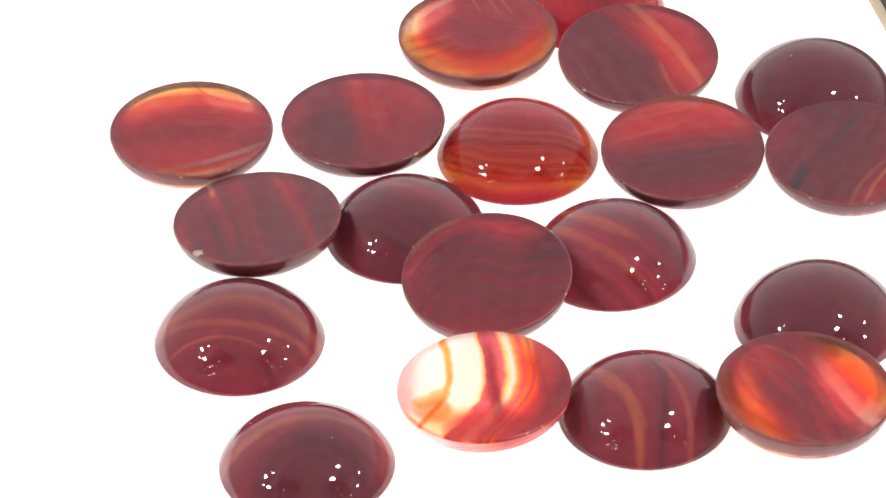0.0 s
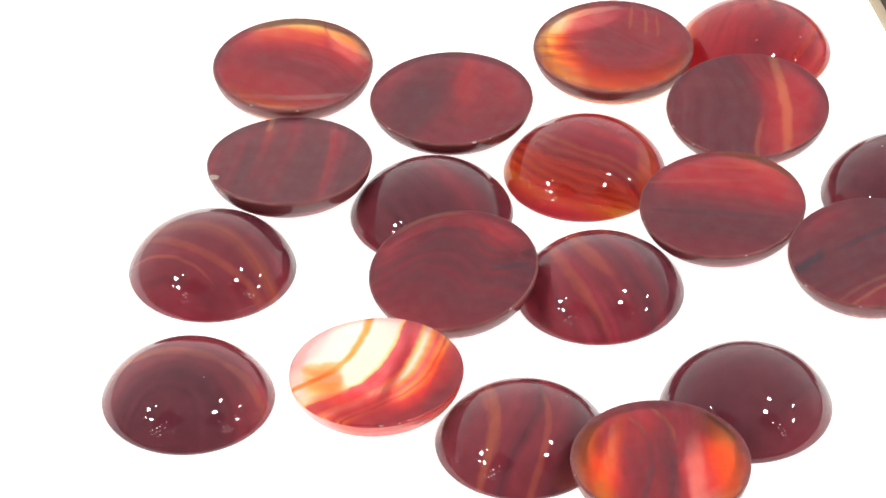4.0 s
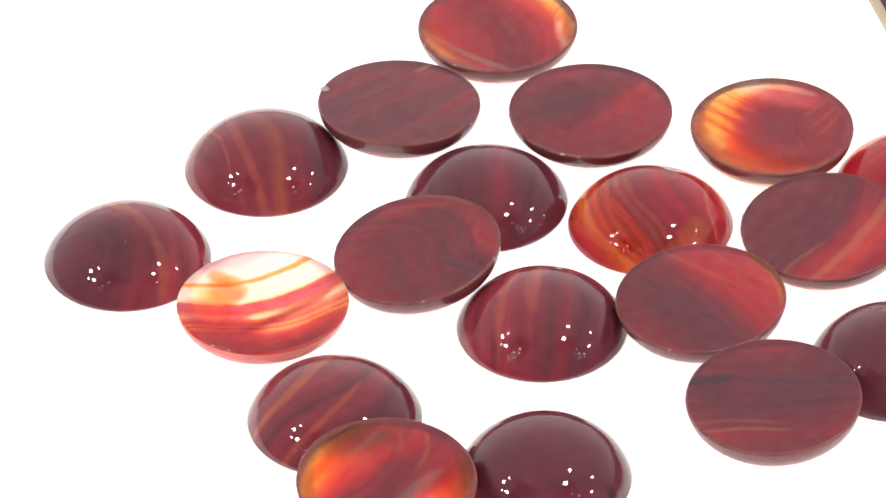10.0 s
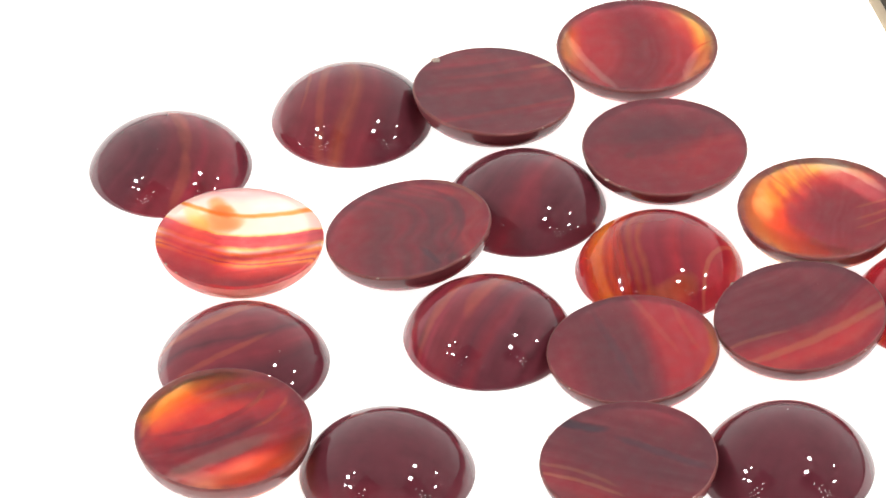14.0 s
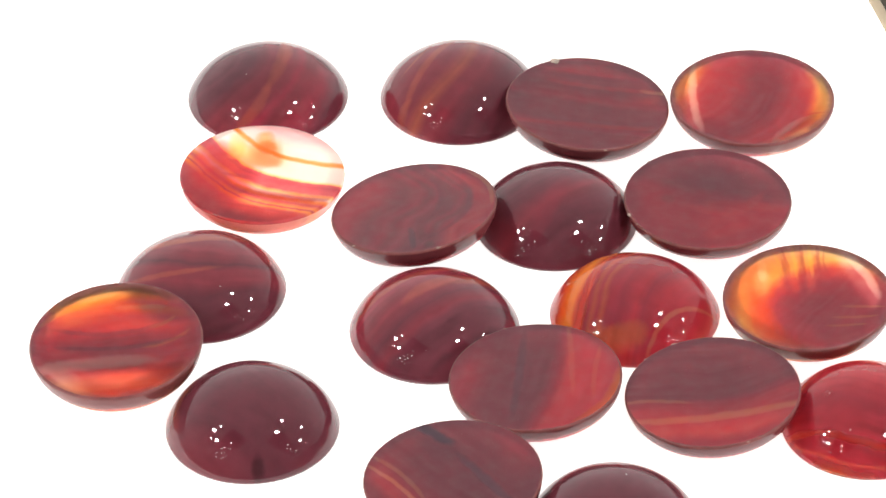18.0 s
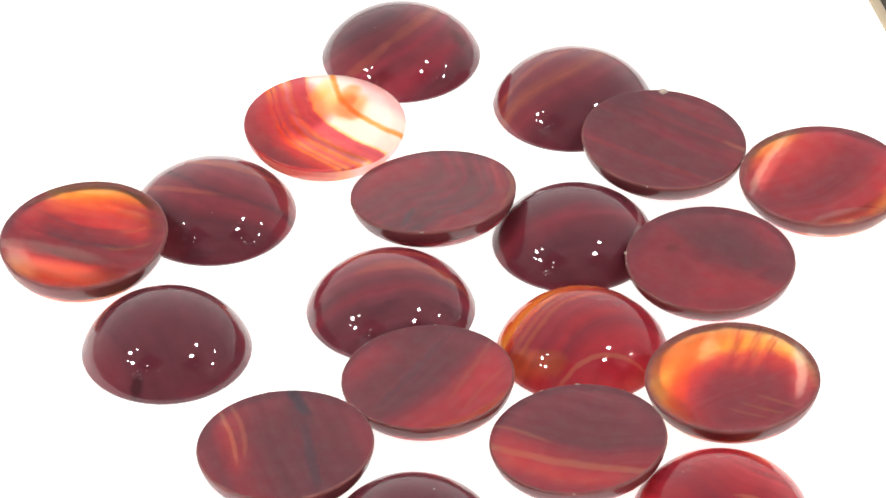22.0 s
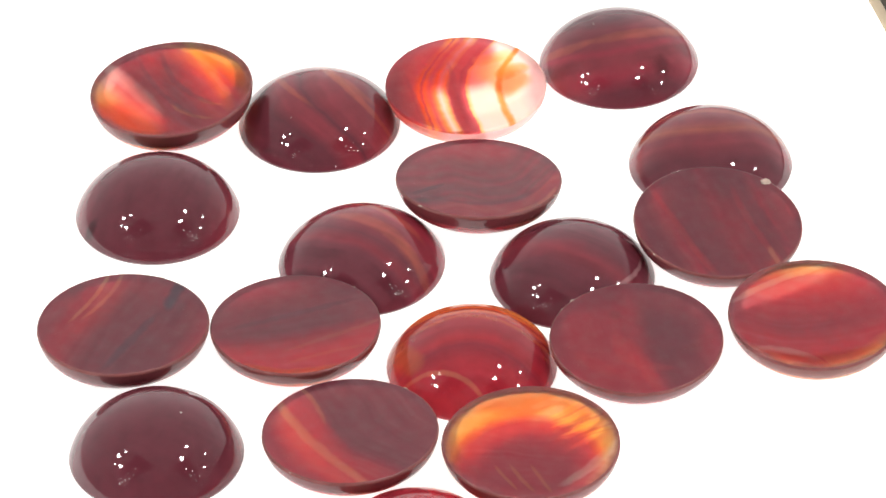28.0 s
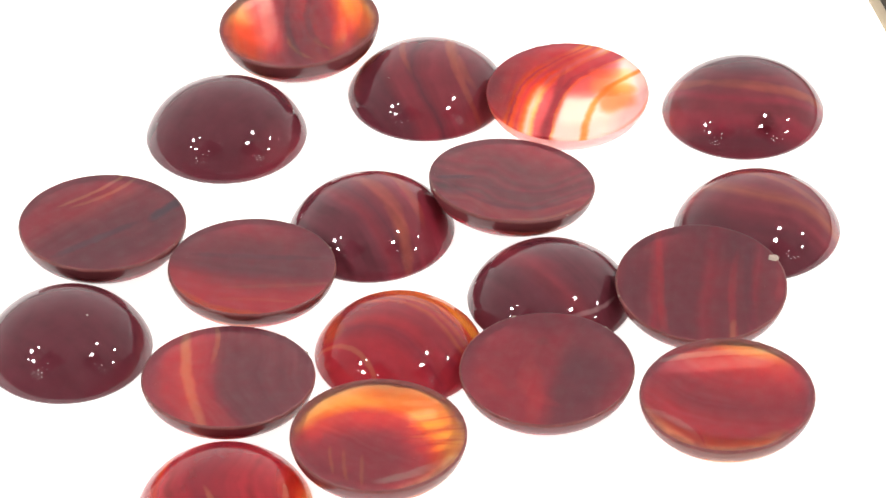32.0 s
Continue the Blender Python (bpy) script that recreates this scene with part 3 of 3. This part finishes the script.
cabochon((-0.18, -9.35), (8.19, -2.85), 1.002, 4.91, False,
         dict(phi=90, warp=0.9, fine=0.022, shape=[(-10, 0.8), (-6, 0.4), (-3, -0.4), (0, 1.3), (4.0, 1.2), (6, -1.4), (8, -4.2), (10, -6)], spots=[(5.6, 3.9, 0.9), (7.4, 5.0, 0.8)],
              stops=[(-11, "m"), (-7, "m"), (-4, "d"), (-2, "m"), (-0.8, "d"), (0.4, "m"), (1.6, "d"), (2.8, "d"), (3.6, "m"), (4.4, "d"), (5.4, "m"), (6.6, "r"), (8.5, "m"), (10, "r"), (12, "o")],
              marks=[("r", -0.6, 5.9, 8, 6.9, 1.0, 2.0, 0.8),
                     ("k", 6.4, 2.3, 28, 2.3, 0.4, 0.1, 0.6),
                     ("n", -1.0, 1.3, 15, 8.6, 0.4, 5.2, 0.7),
                     ("n", -2.4, -0.1, 27, 6.1, 0.35, 2.5, 0.6),
                     ("s", -5.7, 6.3, -138, 4.2, 0.3, -1.0, 0.6)]),
         [(7.6, 6.2, 0.4), (-8.4, 5.0, 0.2), (8.9, -4.0, 0.25)], "wavy banded maroon agate cabochon lying tilted, dome down")
cabochon((14.92, -0.91), (0, 0), 1.001, 6.08, True,
         dict(phi=44, warp=0.8, clear=1.1, fine=0.1, shape=[(-10, 2.5), (-4, 0.8), (0, 0), (5, -1.0), (10, -1.2)],
              stops=[(-11, "r"), (-8.2, "m"), (-7.6, "m"), (-7, "m"), (-4, "r"), (-2.6, "m"), (-2.1, "m"), (-1.5, "m"), (-0.6, "m"), (1.5, "d"), (3, "m"), (4, "d"), (11, "d")],
              marks=[("s", -1.3, -3.5, -40, 7.5, 0.4, -0.9, 0.9),
                     ("s", -5.6, 4.8, 122, 2.9, 0.42, 0.4, 0.8),
                     ("s", -1.6, 1.3, 137, 5.8, 0.6, 1.2, 0.8)]),
         [], "brown-red agate cabochon, dome up, a thin orange vein")
cabochon((-29.27, -14.69), (0, 0), 1.002, 6.13, True,
         dict(phi=84, warp=0.9, fine=0.07, shape=[(-10, -1.5), (-4, 0), (2, 0.2), (10, -1.5)],
              stops=[(-11, "r"), (-8, "m"), (-4, "m"), (-1.4, "m"), (0.2, "c"), (1.4, "m"), (2.8, "m"), (5, "d"), (11, "d")],
              marks=[("s", -0.3, -3.0, -10, 8.5, 0.35, -0.4, 0.8),
                     ("s", -2.8, -5.7, -6, 5.9, 0.14, 0.7, 0.8),
                     ("s", 7.9, -4.2, -4, 1.2, 0.4, -0.3, 0.7),
                     ("n", -0.1, 0.8, -3, 7.1, 2.4, 0.5, 0.6)]),
         [], "agate cabochon, dome up, half plum and half red")
cabochon((-21.23, -37.34), (0, 0), 1.002, 5.75, True,
         dict(phi=90, warp=0.9, fine=0.07, centre=(1, -8), spots=[(-4.6, 6.0, 1.5)],
              stops=[(0, "d"), (6.6, "d"), (8.4, "m"), (9.8, "m"), (11.0, "m"), (11.6, "m"), (12.4, "r"), (13.2, "m"), (14, "m"), (15.5, "r"), (17, "d"), (20, "m")],
              marks=[("s", -2.7, -0.2, 17, 7.4, 0.5, 1.5, 0.9),
                     ("s", 6.6, 0.9, -19, 3.3, 0.4, 0.7, 0.8),
                     ("s", -7.3, -1.1, 34, 2.7, 0.35, 0.3, 0.7),
                     ("k", 2.7, -1.6, -6, 4.5, 2.4, 1.3, 0.6)]),
         [], "plum agate cabochon, dome up, with an orange arc")
cabochon((-0.96, -29.33), (-0.47, -1.03), 1.002, 4.69, False,
         dict(phi=0, warp=0.35, fine=0.02, clear=1.2, rear=[(-13, "p"), (-8, "q"), (3.4, "q"), (5, "o"), (7, "v"), (13, "r")], edge_dim=None, shape=[(-10, -4.6), (-7, -2.8), (-3.4, -0.8), (0, 0.3), (4, 0.4), (10, 0)],
              stops=[(-13, "p"), (-8.6, "p"), (-6.6, "w"), (-5, "w"), (-4.6, "o"), (-4.2, "o"), (-3.8, "w"), (-0.8, "w"), (-0.3, "y"), (-0.1, "r"), (0.5, "m"), (0.9, "r"), (1.8, "r"), (2.3, "y"), (2.9, "w"), (3.5, "o"), (4.2, "r"), (4.9, "o"), (5.2, "m"), (5.5, "o"), (6.3, "r"), (8.4, "m"), (13, "m")],
              marks=[("r", 0.6, -6.8, 15, 5.2, 2.4, 0.6, 0.95),
                     ("o", -6.0, -1.8, 30, 2.3, 1.1, -0.3, 0.8),
                     ("y", -4.0, -5.1, 21, 2.6, 1.0, 0.1, 0.6),
                     ("m", 7.1, 0.4, -81, 7.9, 0.28, -0.2, 0.8),
                     ("m", 1.1, 2.4, -85, 6.9, 0.4, 0.0, 0.9)]),
         [(4.6, -8.6, 0.3), (6.2, -7.4, 0.2)], "milky white agate cabochon lying dome down with red stripes")
cabochon((17.38, -29.59), (0, 0), 1.005, 5.80, True,
         dict(phi=0, warp=0.7, fine=0.07, shape=[(-10, -0.4), (-3, 0), (1, -0.3), (4, -1.8), (7, -4.6), (10, -8)],
              stops=[(-11, "d"), (-8, "d"), (-4.2, "m"), (-2.4, "m"), (-1.0, "m"), (-0.6, "m"), (0.8, "m"), (2.2, "d"), (3.2, "m"), (4.2, "m"), (5.2, "m"), (7, "d"), (12, "d")],
              marks=[("s", -3.7, -4.2, -66, 6.6, 0.5, 1.9, 0.9),
                     ("s", -5.0, -3.1, 114, 9.4, 0.32, -2.8, 0.9),
                     ("s", 2.8, -4.1, 102, 7.3, 0.25, -1.7, 0.8)]),
         [], "dark agate cabochon, dome up, with two orange veins")
cabochon((35.3, -32.25), (0.6, 3.2), 1.008, 5.55, False,
         dict(phi=18, warp=0.9, fine=0.035, deep=True, edge_dim=(8.8, 10.2), clear=1.12, shape=[(-10, 1.6), (-5, 1.4), (-1, 0.2), (3, -0.8), (7, -0.8), (10, -1.6)],
              stops=[(-11, "y"), (-8.6, "o"), (-7.0, "o"), (-5.4, "r"), (-3, "m"), (-1.4, "r"), (0, "m"), (2, "m"), (4.4, "r"), (6.6, "o"), (8.4, "o"), (11, "r")],
              marks=[("y", -4.6, -3.0, -72, 7.0, 0.7, -0.3, 0.76),
                     ("w", -6.1, 0.4, -70, 2.8, 0.4, -0.0, 0.76),
                     ("w", 5.4, -1.2, -62, 7.7, 1.0, -0.6, 0.76),
                     ("y", -4.5, 3.9, -37, 1.7, 0.3, 0.3, 0.67),
                     ("y", -2.1, 5.4, -41, 3.0, 0.3, 0.7, 0.67),
                     ("n", -2.3, -1.4, -65, 7.0, 0.4, 1.6, 0.8),
                     ("n", 0.1, 0.6, -64, 7.6, 0.35, 1.1, 0.8),
                     ("o", -4.6, -0.6, 109, 7.2, 1.0, 0.8, 0.59),
                     ("y", -2.5, -6.3, 137, 4.7, 0.5, 1.1, 0.59),
                     ("w", 7.4, -3.3, -108, 2.9, 1.0, 0.1, 0.59)]),
         [(-7.4, -6.3, 0.2), (-8.8, -4.0, 0.2)], "tilted red agate cabochon, dome down, yellow and cream bands")
cabochon((38.44, -14.05), (0, 0), 0.997, 6.55, True,
         dict(phi=-20, warp=1.0, fine=0.04, spots=[(8.2, 4.2, 0.8)],
              stops=[(-11, "m"), (-6, "d"), (6.2, "d"), (11, "m")],
              marks=[("n", 5.6, 2.2, 154, 3.7, 1.2, 0.2, 0.5)]),
         [], "dark plum agate cabochon, dome up, one black spot")


# ---- movement ----
def motions():
    for thing in [plate, *cabochons]:
        first = thing.matrix_world.copy()
        walk(thing, [(t, pose(0, 0, 0, 0, 0, SPIN * t) @ first) for t in range(33)])


motions()
